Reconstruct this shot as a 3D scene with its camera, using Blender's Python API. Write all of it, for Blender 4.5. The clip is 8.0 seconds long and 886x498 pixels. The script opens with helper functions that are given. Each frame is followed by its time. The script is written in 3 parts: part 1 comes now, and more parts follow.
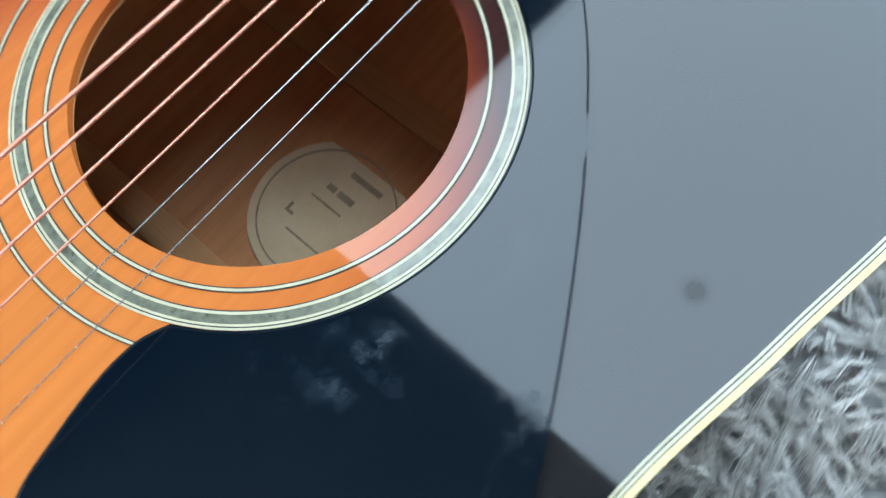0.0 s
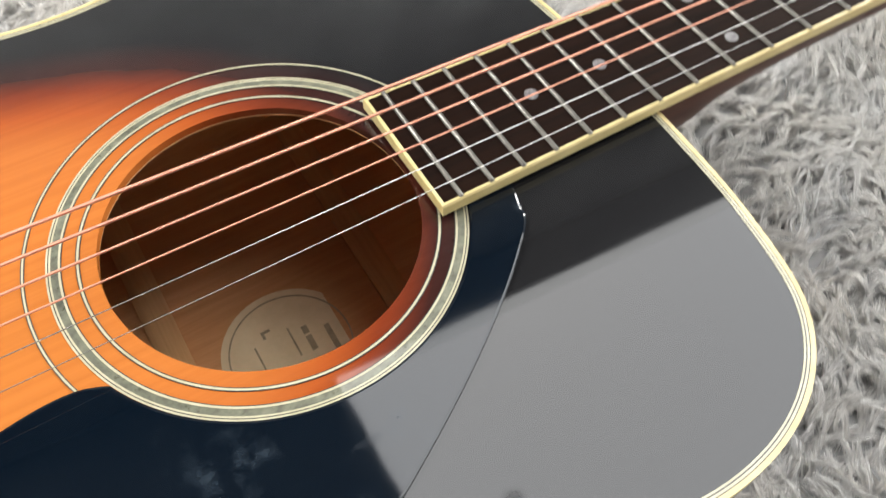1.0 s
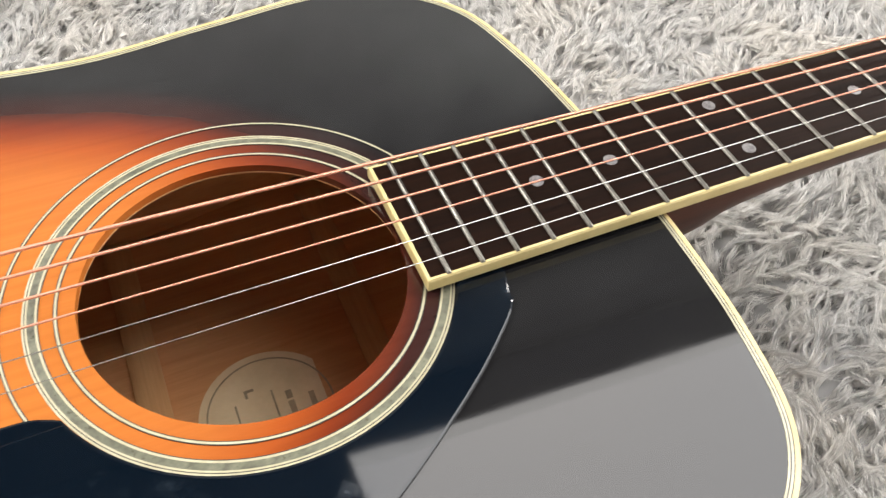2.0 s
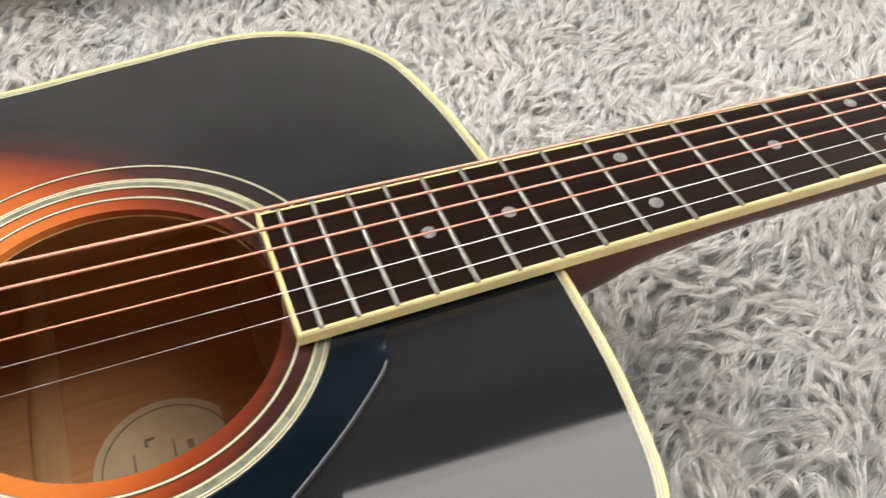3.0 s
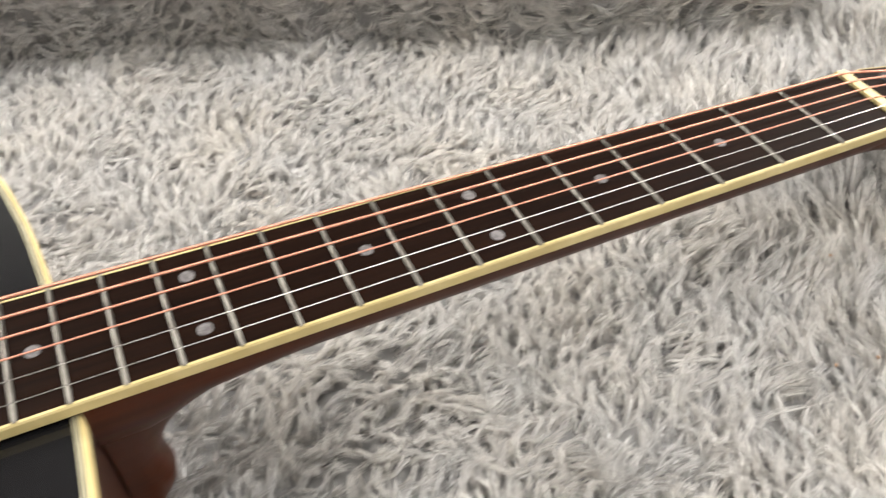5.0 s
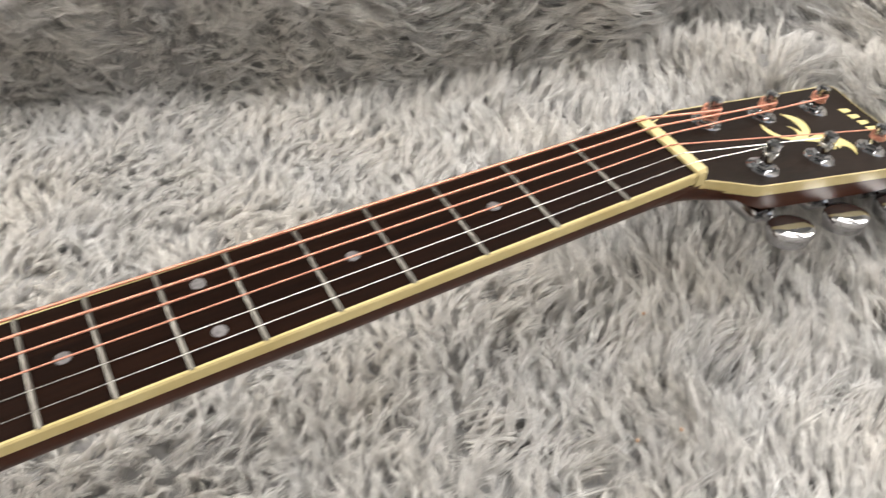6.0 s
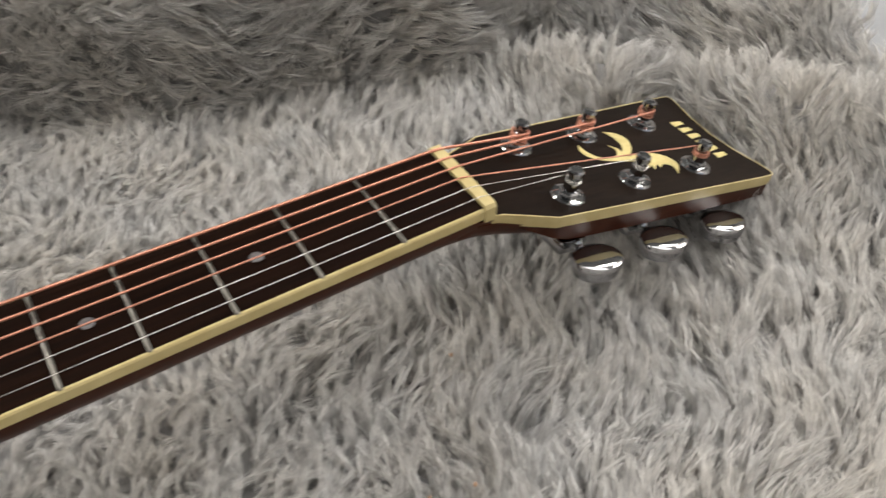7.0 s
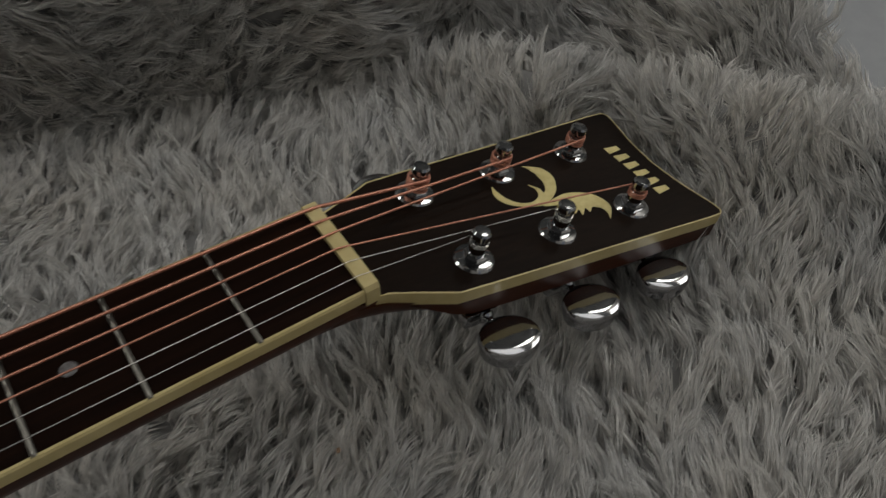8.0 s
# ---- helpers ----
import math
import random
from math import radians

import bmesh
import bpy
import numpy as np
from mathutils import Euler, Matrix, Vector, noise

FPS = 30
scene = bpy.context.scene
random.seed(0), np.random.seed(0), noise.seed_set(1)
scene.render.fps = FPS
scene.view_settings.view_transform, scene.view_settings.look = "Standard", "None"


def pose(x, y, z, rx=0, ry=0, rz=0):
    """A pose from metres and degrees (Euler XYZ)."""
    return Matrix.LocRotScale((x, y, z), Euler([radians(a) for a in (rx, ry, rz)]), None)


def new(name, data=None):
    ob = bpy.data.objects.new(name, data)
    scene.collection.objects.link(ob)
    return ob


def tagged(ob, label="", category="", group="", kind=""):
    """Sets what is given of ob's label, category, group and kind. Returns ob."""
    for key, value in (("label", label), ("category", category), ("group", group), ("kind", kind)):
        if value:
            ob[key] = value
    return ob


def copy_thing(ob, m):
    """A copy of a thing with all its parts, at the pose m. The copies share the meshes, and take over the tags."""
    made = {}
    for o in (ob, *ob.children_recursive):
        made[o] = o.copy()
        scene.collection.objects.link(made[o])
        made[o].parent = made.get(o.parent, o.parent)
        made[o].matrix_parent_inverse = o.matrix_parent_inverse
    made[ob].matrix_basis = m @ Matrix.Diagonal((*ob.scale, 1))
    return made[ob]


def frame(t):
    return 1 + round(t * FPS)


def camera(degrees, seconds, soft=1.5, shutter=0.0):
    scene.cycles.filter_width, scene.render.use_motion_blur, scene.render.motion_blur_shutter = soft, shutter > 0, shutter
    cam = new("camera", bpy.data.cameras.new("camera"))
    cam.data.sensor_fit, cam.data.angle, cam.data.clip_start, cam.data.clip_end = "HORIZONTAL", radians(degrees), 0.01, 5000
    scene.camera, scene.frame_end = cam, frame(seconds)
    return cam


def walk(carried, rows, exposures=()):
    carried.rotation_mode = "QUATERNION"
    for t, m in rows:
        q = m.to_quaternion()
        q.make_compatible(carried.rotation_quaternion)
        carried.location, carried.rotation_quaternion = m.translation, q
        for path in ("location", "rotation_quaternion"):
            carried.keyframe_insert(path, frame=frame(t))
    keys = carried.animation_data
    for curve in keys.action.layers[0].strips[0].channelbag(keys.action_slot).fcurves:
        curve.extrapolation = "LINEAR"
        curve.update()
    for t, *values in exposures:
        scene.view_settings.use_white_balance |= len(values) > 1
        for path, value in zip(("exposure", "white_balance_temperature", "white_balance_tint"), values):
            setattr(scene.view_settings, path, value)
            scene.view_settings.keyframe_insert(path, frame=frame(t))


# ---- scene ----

# The guitar's own axes: x from the nut towards the head, y towards the bass side, z up from its top.
# It lies on a fur blanket, head low; GUITAR takes its axes to the world.
GUITAR = pose(0, 0, 0.0574) @ pose(0, 0, 0, 0.355, 0, 0) @ pose(0, 0, 0, 0, 5.63, 0)
cam = camera(56.15, 8.0, soft=1.35, shutter=0.5)
ROWS = [
    (0.0, -0.5409, -0.1216, 0.1755, 21.083, 4.799, -48.718),
    (0.3, -0.5407, -0.1442, 0.1900, 26.556, 3.505, -41.863),
    (0.5, -0.5372, -0.1493, 0.2048, 28.485, 1.560, -38.436),
    (0.8, -0.5323, -0.1515, 0.2185, 31.874, -1.367, -33.864),
    (1.0, -0.5269, -0.1605, 0.2174, 34.050, -1.237, -30.892),
    (1.2, -0.5255, -0.1638, 0.2191, 36.072, -1.797, -29.059),
    (2.5, -0.4920, -0.1722, 0.2077, 41.030, -3.438, -22.179),
    (3.0, -0.4677, -0.1752, 0.2099, 42.231, -3.297, -22.001),
    (3.5, -0.4407, -0.1783, 0.2132, 42.824, -2.987, -22.316),
    (4.0, -0.4037, -0.1869, 0.2176, 43.283, -2.802, -23.113),
    (4.5, -0.3625, -0.1963, 0.2220, 43.621, -2.429, -23.990),
    (6.0, -0.2231, -0.1993, 0.2211, 45.371, -1.553, -28.648),
    (6.5, -0.1808, -0.2053, 0.2223, 45.429, -1.273, -30.343),
    (7.0, -0.1421, -0.2088, 0.2213, 44.800, -1.244, -31.957),
    (7.5, -0.1052, -0.1844, 0.2149, 43.089, -1.727, -33.447),
    (8.0, -0.0759, -0.1623, 0.2093, 41.289, -2.046, -34.136),
]
EXPOSURES = [(0.0, 0.40, 5050, -3), (0.3, 0.36, 5750, 4), (0.6, 0.38, 6100, 6), (1.2, 0.46, 6350, 9), (2.5, 0.52, 6550, 10), (4.5, 0.50, 6650, 10), (6.0, 0.33, 6650, 10), (6.5, 0.18, 6650, 10), (7.0, -0.36, 6650, 10), (7.3, -0.72, 6650, 10), (7.5, -1.0, 6600, 8), (8.0, -2.0, 6500, 7)]
walk(cam, [(t, GUITAR @ pose(x, y, z, rx, ry, rz)) for t, x, y, z, rx, ry, rz in ROWS], EXPOSURES)

# ---- light ----
world = bpy.data.worlds.new("world")
scene.world = world
world.use_nodes = True
sky = world.node_tree.nodes.new("ShaderNodeTexSky")
sky.sky_type, sky.sun_disc, sky.sun_elevation, sky.sun_rotation = "NISHITA", False, radians(50), radians(40)
world.node_tree.links.new(sky.outputs[0], world.node_tree.nodes["Background"].inputs[0])
world.node_tree.nodes["Background"].inputs[1].default_value = 0.08

SKYLIGHT = (0.03, 2.25, -0.6, 0.97)  # x0, x1, y0, y1 of the opening in the ceiling
CEILING = 2.3
X0, X1, Y0, Y1, FLOOR = -2.2, 3.2, -2.2, 1.15, -0.04
# unseen openings for added fill lamps, each from, to, sill, head: one in the east wall, one in the south, two high in
# the north
EAST, SOUTH, NORTH_EAST, NORTH_WEST = (-1.5, 0.65, 0.8, 2.1), (0.2, 2.4, 0.8, 2.0), (2.0, 3.1, 1.45, 2.2), (-2.1, -0.95, 0.9, 1.7)


def opening(w, turn, wall):
    a, b = (w[0] + w[1]) / 2, (w[2] + w[3]) / 2
    return pose(wall, a, b, 90, 0, turn) if turn == 90 else pose(a, wall, b, 90, 0, turn)


# Invented fill light; the north pair lights the fur from behind.
for name, (a, b, low, high), power, m in (("east_fill_lamp", EAST, 120, opening(EAST, 90, X1 + 0.02)), ("south_fill_lamp", SOUTH, 4, opening(SOUTH, 0, Y0 - 0.02)),
                                          ("northeast_fill_lamp", NORTH_EAST, 75, opening(NORTH_EAST, 180, Y1 + 0.02)), ("northwest_fill_lamp", NORTH_WEST, 72, opening(NORTH_WEST, 180, Y1 + 0.02))):
    fill_lamp = bpy.data.lights.new(name, "AREA")
    fill_lamp.shape, fill_lamp.size, fill_lamp.size_y, fill_lamp.energy, fill_lamp.color = "RECTANGLE", b - a, high - low, power, (1.0, 0.96, 0.90)
    new(name, fill_lamp).matrix_world = m
lamp = bpy.data.lights.new("skylight_daylight", "AREA")
lamp.shape, lamp.size, lamp.size_y, lamp.energy, lamp.color = "RECTANGLE", SKYLIGHT[1] - SKYLIGHT[0], SKYLIGHT[3] - SKYLIGHT[2], 47, (1.0, 0.97, 0.93)
new("skylight_daylight", lamp).matrix_world = pose((SKYLIGHT[0] + SKYLIGHT[1]) / 2, (SKYLIGHT[2] + SKYLIGHT[3]) / 2, CEILING + 0.02)


# ---- materials ----
def material(name, rough=0.5, metal=0.0, coat=0.0, colour=(0.5, 0.5, 0.5)):
    m = bpy.data.materials.new(name)
    m.use_nodes = True
    b = m.node_tree.nodes["Principled BSDF"]
    b.inputs["Base Color"].default_value = (*colour, 1)
    b.inputs["Roughness"].default_value, b.inputs["Metallic"].default_value = rough, metal
    b.inputs["Coat Weight"].default_value, b.inputs["Coat Roughness"].default_value = coat, 0.03
    return m, m.node_tree.nodes, m.node_tree.links, b


def coords(nodes, links, scale=(1, 1, 1)):
    tc, mp = nodes.new("ShaderNodeTexCoord"), nodes.new("ShaderNodeMapping")
    mp.inputs["Scale"].default_value = scale
    links.new(tc.outputs["Object"], mp.inputs["Vector"])
    return mp.outputs["Vector"]


def noise_tex(nodes, links, vector, scale, detail=4, rough=0.55):
    n = nodes.new("ShaderNodeTexNoise")
    n.inputs["Scale"].default_value, n.inputs["Detail"].default_value, n.inputs["Roughness"].default_value = scale, detail, rough
    links.new(vector, n.inputs["Vector"])
    return n.outputs["Fac"]


def ramp(nodes, links, value, stops):
    r = nodes.new("ShaderNodeValToRGB")
    while len(r.color_ramp.elements) < len(stops):
        r.color_ramp.elements.new(0.5)
    for e, (at, c) in zip(r.color_ramp.elements, stops):
        e.position, e.color = at, (*c, 1)
    links.new(value, r.inputs["Fac"])
    return r.outputs["Color"]


def maths(nodes, links, op, a, b=0.0, clamp=False):
    n = nodes.new("ShaderNodeMath")
    n.operation, n.use_clamp = op, clamp
    for socket, v in zip(n.inputs, (a, b)):
        if isinstance(v, (int, float)):
            socket.default_value = v
        else:
            links.new(v, socket)
    return n.outputs[0]


def mixed(nodes, links, fac, a, b, mode="MIX"):
    n = nodes.new("ShaderNodeMix")
    n.data_type, n.blend_type = "RGBA", mode
    for socket, v in ((n.inputs["Factor"], fac), (n.inputs[6], a), (n.inputs[7], b)):
        if isinstance(v, (int, float)):
            socket.default_value = v
        elif isinstance(v, tuple):
            socket.default_value = (*v, 1)
        else:
            links.new(v, socket)
    return n.outputs[2]


def bump(nodes, links, bsdf, height, strength, distance):
    n = nodes.new("ShaderNodeBump")
    n.inputs["Strength"].default_value, n.inputs["Distance"].default_value = strength, distance
    links.new(height, n.inputs["Height"])
    links.new(n.outputs["Normal"], bsdf.inputs["Normal"])


def wood(name, dark, light, scale, rough=0.5, coat=0.0, stretch=(0.06, 1, 1), relief=0.15, gloss=0.3):
    m, nodes, links, b = material(name, rough, 0, coat)
    b.inputs["Specular IOR Level"].default_value = gloss
    v = coords(nodes, links, stretch)
    fine, broad = noise_tex(nodes, links, v, scale, 6, 0.7), noise_tex(nodes, links, v, scale * 0.15, 3)
    col = ramp(nodes, links, maths(nodes, links, "ADD", maths(nodes, links, "MULTIPLY", fine, 0.6), maths(nodes, links, "MULTIPLY", broad, 0.4)), [(0.32, dark), (0.68, light)])
    links.new(col, b.inputs["Base Color"])
    bump(nodes, links, b, fine, relief, 0.0004)
    return m


def sunburst():
    """Lacquered spruce, amber in the middle of the lower bout and black towards the edge."""
    m, nodes, links, b = material("sunburst_lacquer", 0.4, 0, 1.0)
    b.inputs["Specular IOR Level"].default_value = 0.0
    v = coords(nodes, links)
    sep = nodes.new("ShaderNodeSeparateXYZ")
    links.new(v, sep.inputs[0])
    px = maths(nodes, links, "POWER", maths(nodes, links, "DIVIDE", maths(nodes, links, "ABSOLUTE", maths(nodes, links, "ADD", sep.outputs[0], 0.64)), 0.2), 2)
    py = maths(nodes, links, "POWER", maths(nodes, links, "DIVIDE", maths(nodes, links, "ABSOLUTE", sep.outputs[1]), 0.118), 2)
    r = maths(nodes, links, "ADD", px, py)
    r = maths(nodes, links, "ADD", r, maths(nodes, links, "MULTIPLY", maths(nodes, links, "SUBTRACT", noise_tex(nodes, links, v, 18, 2), 0.5), 0.12))
    col = ramp(nodes, links, maths(nodes, links, "MULTIPLY", r, 0.5), [(0.0, (0.50, 0.172, 0.036)), (0.27, (0.42, 0.127, 0.028)), (0.36, (0.32, 0.072, 0.016)), (0.43, (0.17, 0.03, 0.01)), (0.5, (0.035, 0.012, 0.01)), (0.6, (0.011, 0.011, 0.012))])
    grain = noise_tex(nodes, links, coords(nodes, links, (3, 320, 40)), 1.0, 5, 0.6)
    col = mixed(nodes, links, 0.35, col, ramp(nodes, links, grain, [(0.3, (0.6, 0.5, 0.42)), (0.7, (1, 1, 1))]), "MULTIPLY")
    # a small dull thumb mark in the finish
    dist = nodes.new("ShaderNodeVectorMath")
    dist.operation = "DISTANCE"
    dist.inputs[1].default_value = (-0.472, -0.1146, 0)
    links.new(v, dist.inputs[0])
    spot = nodes.new("ShaderNodeMapRange")
    spot.inputs["From Min"].default_value, spot.inputs["From Max"].default_value = 0.0042, 0.0018
    links.new(dist.outputs["Value"], spot.inputs["Value"])
    haze = maths(nodes, links, "MULTIPLY", noise_tex(nodes, links, v, 30, 5, 0.7), 0.07)
    links.new(maths(nodes, links, "ADD", haze, maths(nodes, links, "MULTIPLY", spot.outputs[0], 0.25)), b.inputs["Coat Roughness"])
    links.new(maths(nodes, links, "SUBTRACT", 1.0, maths(nodes, links, "MULTIPLY", spot.outputs[0], 0.2)), b.inputs["Coat Weight"])
    links.new(col, b.inputs["Base Color"])
    bump(nodes, links, b, noise_tex(nodes, links, coords(nodes, links, (6, 90, 6)), 1.0, 3), 0.03, 0.001)
    return m


def guard_plastic():
    m, nodes, links, b = material("pickguard_plastic", 0.12, 0, 0.0)
    v = coords(nodes, links)
    cloud, fine = noise_tex(nodes, links, v, 26, 6, 0.6), noise_tex(nodes, links, v, 160, 5, 0.7)
    smear = maths(nodes, links, "MULTIPLY", ramp(nodes, links, cloud, [(0.55, (0, 0, 0)), (0.66, (1, 1, 1))]), ramp(nodes, links, fine, [(0.42, (0, 0, 0)), (0.6, (1, 1, 1))]))
    links.new(mixed(nodes, links, smear, (0.0014, 0.0038, 0.0078), (0.016, 0.024, 0.034)), b.inputs["Base Color"])
    links.new(maths(nodes, links, "ADD", 0.045, maths(nodes, links, "MULTIPLY", smear, 0.2)), b.inputs["Roughness"])
    bump(nodes, links, b, noise_tex(nodes, links, v, 14, 3), 0.05, 0.002)
    return m


def mottled(name, a, b_col, scale, rough, coat=0.0, metal=0.0, relief=0.0):
    m, nodes, links, b = material(name, rough, metal, coat)
    v = coords(nodes, links)
    n = noise_tex(nodes, links, v, scale, 5, 0.65)
    links.new(ramp(nodes, links, n, [(0.3, a), (0.7, b_col)]), b.inputs["Base Color"])
    rr = maths(nodes, links, "ADD", rough * 0.7, maths(nodes, links, "MULTIPLY", noise_tex(nodes, links, v, scale * 3.1, 3), rough * 0.6))
    links.new(rr, b.inputs["Roughness"])
    if relief:
        bump(nodes, links, b, n, relief, 0.001)
    return m


def fur_material():
    m, nodes, links, b = material("grey_faux_fur", 0.55)
    geo = nodes.new("ShaderNodeNewGeometry")
    v = coords(nodes, links)
    col = ramp(nodes, links, geo.outputs["Random Per Island"], [(0.0, (0.63, 0.62, 0.605)), (0.35, (0.76, 0.73, 0.71)), (1.0, (0.90, 0.89, 0.87))])
    patch = ramp(nodes, links, noise_tex(nodes, links, v, 16, 3), [(0.35, (0.955, 0.97, 0.985)), (0.65, (1.0, 0.99, 0.965))])
    col = mixed(nodes, links, 1.0, col, patch, "MULTIPLY")
    tuft = ramp(nodes, links, noise_tex(nodes, links, v, 260, 2), [(0.36, (0.78, 0.78, 0.78)), (0.6, (1, 1, 1))])
    col = mixed(nodes, links, 1.0, col, tuft, "MULTIPLY")
    links.new(col, b.inputs["Base Color"])
    b.inputs["Specular IOR Level"].default_value = 0.25
    trans, mix = nodes.new("ShaderNodeBsdfTranslucent"), nodes.new("ShaderNodeMixShader")
    links.new(col, trans.inputs["Color"])
    mix.inputs[0].default_value = 0.22
    links.new(b.outputs[0], mix.inputs[1])
    links.new(trans.outputs[0], mix.inputs[2])
    links.new(mix.outputs[0], nodes["Material Output"].inputs["Surface"])
    return m


def reflection_graded_wall():
    """Dark blotchy paint, graded paler low down along half of the wall to shape the lacquer's reflections."""
    m, nodes, links, b = material("reflection_graded_wall_paint", 0.85)
    v = coords(nodes, links)
    sep = nodes.new("ShaderNodeSeparateXYZ")
    links.new(v, sep.inputs[0])
    patchy = maths(nodes, links, "MULTIPLY", maths(nodes, links, "SUBTRACT", noise_tex(nodes, links, v, 3.0, 4), 0.5), 0.55)
    low = maths(nodes, links, "MULTIPLY", maths(nodes, links, "SUBTRACT", 1.24, maths(nodes, links, "ADD", sep.outputs[2], patchy)), 2.4, True)
    west = maths(nodes, links, "MULTIPLY", maths(nodes, links, "SUBTRACT", 1.0, maths(nodes, links, "ADD", sep.outputs[0], patchy)), 2.2, True)
    dark = ramp(nodes, links, noise_tex(nodes, links, v, 2.5, 5, 0.65), [(0.3, (0.012, 0.013, 0.013)), (0.7, (0.10, 0.103, 0.10))])
    links.new(mixed(nodes, links, maths(nodes, links, "MULTIPLY", low, west), dark, (0.58, 0.595, 0.59)), b.inputs["Base Color"])
    return m


def wound_wire():
    m, nodes, links, b = material("bronze_wound_wire", 0.42, 0.85, 0, (0.86, 0.40, 0.26))
    w = nodes.new("ShaderNodeTexWave")
    w.bands_direction = "X"
    w.inputs["Scale"].default_value = 900
    links.new(coords(nodes, links), w.inputs["Vector"])
    links.new(ramp(nodes, links, w.outputs["Fac"], [(0.0, (0.48, 0.19, 0.125)), (1.0, (0.80, 0.41, 0.30))]), b.inputs["Base Color"])
    bump(nodes, links, b, w.outputs["Fac"], 0.4, 0.0002)
    return m


TOP = sunburst()
GUARD = guard_plastic()
CREAM = mottled("aged_cream_celluloid", (0.52, 0.41, 0.175), (0.65, 0.54, 0.27), 60, 0.38, 0.1)
PALE = mottled("pale_purfling", (0.36, 0.33, 0.21), (0.48, 0.445, 0.31), 120, 0.4, 0.5)
BLACK_LINE = mottled("black_purfling", (0.01, 0.009, 0.008), (0.03, 0.025, 0.02), 80, 0.4, 0.4)
ABALONE = mottled("grey_green_rosette_band", (0.05, 0.052, 0.036), (0.19, 0.19, 0.135), 190, 0.3, 0.8)
ROSEWOOD = wood("rosewood_fingerboard", (0.0026, 0.0011, 0.0006), (0.0160, 0.0060, 0.0030), 420, 0.48, 0.0, (0.05, 1, 1), 0.2, 0.05)
OVERLAY = wood("rosewood_overlay", (0.0055, 0.003, 0.002), (0.016, 0.0088, 0.0054), 420, 0.45, 0.0, (0.05, 1, 1), 0.12, 0.05)
MAHOGANY = wood("mahogany_neck", (0.030, 0.0070, 0.0026), (0.075, 0.0195, 0.007), 260, 0.32, 0.0, (0.06, 1, 1), 0.08, 0.22)
RIM = wood("dark_mahogany_rim", (0.02, 0.008, 0.006), (0.05, 0.02, 0.012), 260, 0.3, 0.7, (0.06, 1, 1), 0.08)
INSIDE = wood("raw_mahogany_inside", (0.52, 0.23, 0.085), (0.70, 0.36, 0.16), 300, 0.75, 0.0, (0.05, 1, 1), 0.2)
BRACE = wood("raw_spruce_brace", (0.48, 0.25, 0.10), (0.66, 0.38, 0.17), 300, 0.7, 0.0, (1, 0.05, 1), 0.2)
PAPER = mottled("aged_label_paper", (0.66, 0.49, 0.28), (0.80, 0.63, 0.39), 45, 0.8)
INK = mottled("faded_ink", (0.26, 0.195, 0.115), (0.42, 0.32, 0.195), 200, 0.8)
FRET = mottled("worn_nickel_fret", (0.13, 0.124, 0.11), (0.23, 0.22, 0.198), 300, 0.42, 0, 0.9, 0.1)
PEARL = mottled("pearl_dot", (0.10, 0.092, 0.096), (0.25, 0.24, 0.24), 500, 0.25, 0.5)
CHROME = mottled("chrome", (0.40, 0.40, 0.415), (0.49, 0.49, 0.50), 90, 0.08, 0, 1.0)
GOLD = mottled("gold_inlay", (0.62, 0.50, 0.18), (0.80, 0.68, 0.30), 220, 0.4, 0.2)
STEEL = mottled("plain_steel_string", (0.52, 0.51, 0.485), (0.68, 0.665, 0.635), 400, 0.25, 0, 1.0)
BRONZE = wound_wire()
FUR = fur_material()
BACKING = mottled("blanket_backing", (0.26, 0.255, 0.25), (0.36, 0.355, 0.35), 90, 0.9)
RUST = mottled("rusty_lint", (0.34, 0.21, 0.13), (0.46, 0.32, 0.22), 400, 0.9)
PLASTER = mottled("wall_plaster", (0.44, 0.43, 0.41), (0.50, 0.49, 0.47), 6, 0.85, 0, 0, 0.1)
DIMWALL = reflection_graded_wall()
CEILPAINT = mottled("ceiling_paint", (0.06, 0.062, 0.065), (0.085, 0.087, 0.09), 5, 0.9, 0, 0, 0.1)
FLOORING = mottled("grey_floor_covering", (0.30, 0.31, 0.33), (0.38, 0.39, 0.41), 25, 0.6, 0, 0, 0.1)


# ---- builders ----
def finish(bm, name, mat, angle=0.6):
    bmesh.ops.recalc_face_normals(bm, faces=bm.faces)
    for f in bm.faces:
        f.smooth = True
    for e in bm.edges:
        if len(e.link_faces) == 2 and e.calc_face_angle(0) > angle:
            e.smooth = False
    me = bpy.data.meshes.new(name)
    bm.to_mesh(me)
    bm.free()
    me.materials.append(mat)
    return me


def part(name, bm, mat, parent=None, label=""):
    ob = new(name, finish(bm, name, mat) if isinstance(bm, bmesh.types.BMesh) else bm)
    ob.parent = parent
    return tagged(ob, label)


def spline(points, steps=10, closed=False):
    """Catmull-Rom through points."""
    n, out = len(points), []
    last = n if closed else n - 1
    for i in range(last):
        p = [Vector(points[(i + k) % n] if closed else points[min(max(i + k, 0), n - 1)]) for k in (-1, 0, 1, 2)]
        for s in range(steps):
            u = s / steps
            out.append(0.5 * (2 * p[1] + (p[2] - p[0]) * u + (2 * p[0] - 5 * p[1] + 4 * p[2] - p[3]) * u * u + (3 * p[1] - p[0] - 3 * p[2] + p[3]) * u ** 3))
    if not closed:
        out.append(Vector(points[-1]))
    return out


def inset(points, d):
    """A closed outline (anticlockwise) moved inwards by d."""
    out, n = [], len(points)
    for i, p in enumerate(points):
        t = (points[(i + 1) % n] - points[i - 1]).normalized()
        out.append(Vector((p.x - t.y * d, p.y + t.x * d)))
    return out


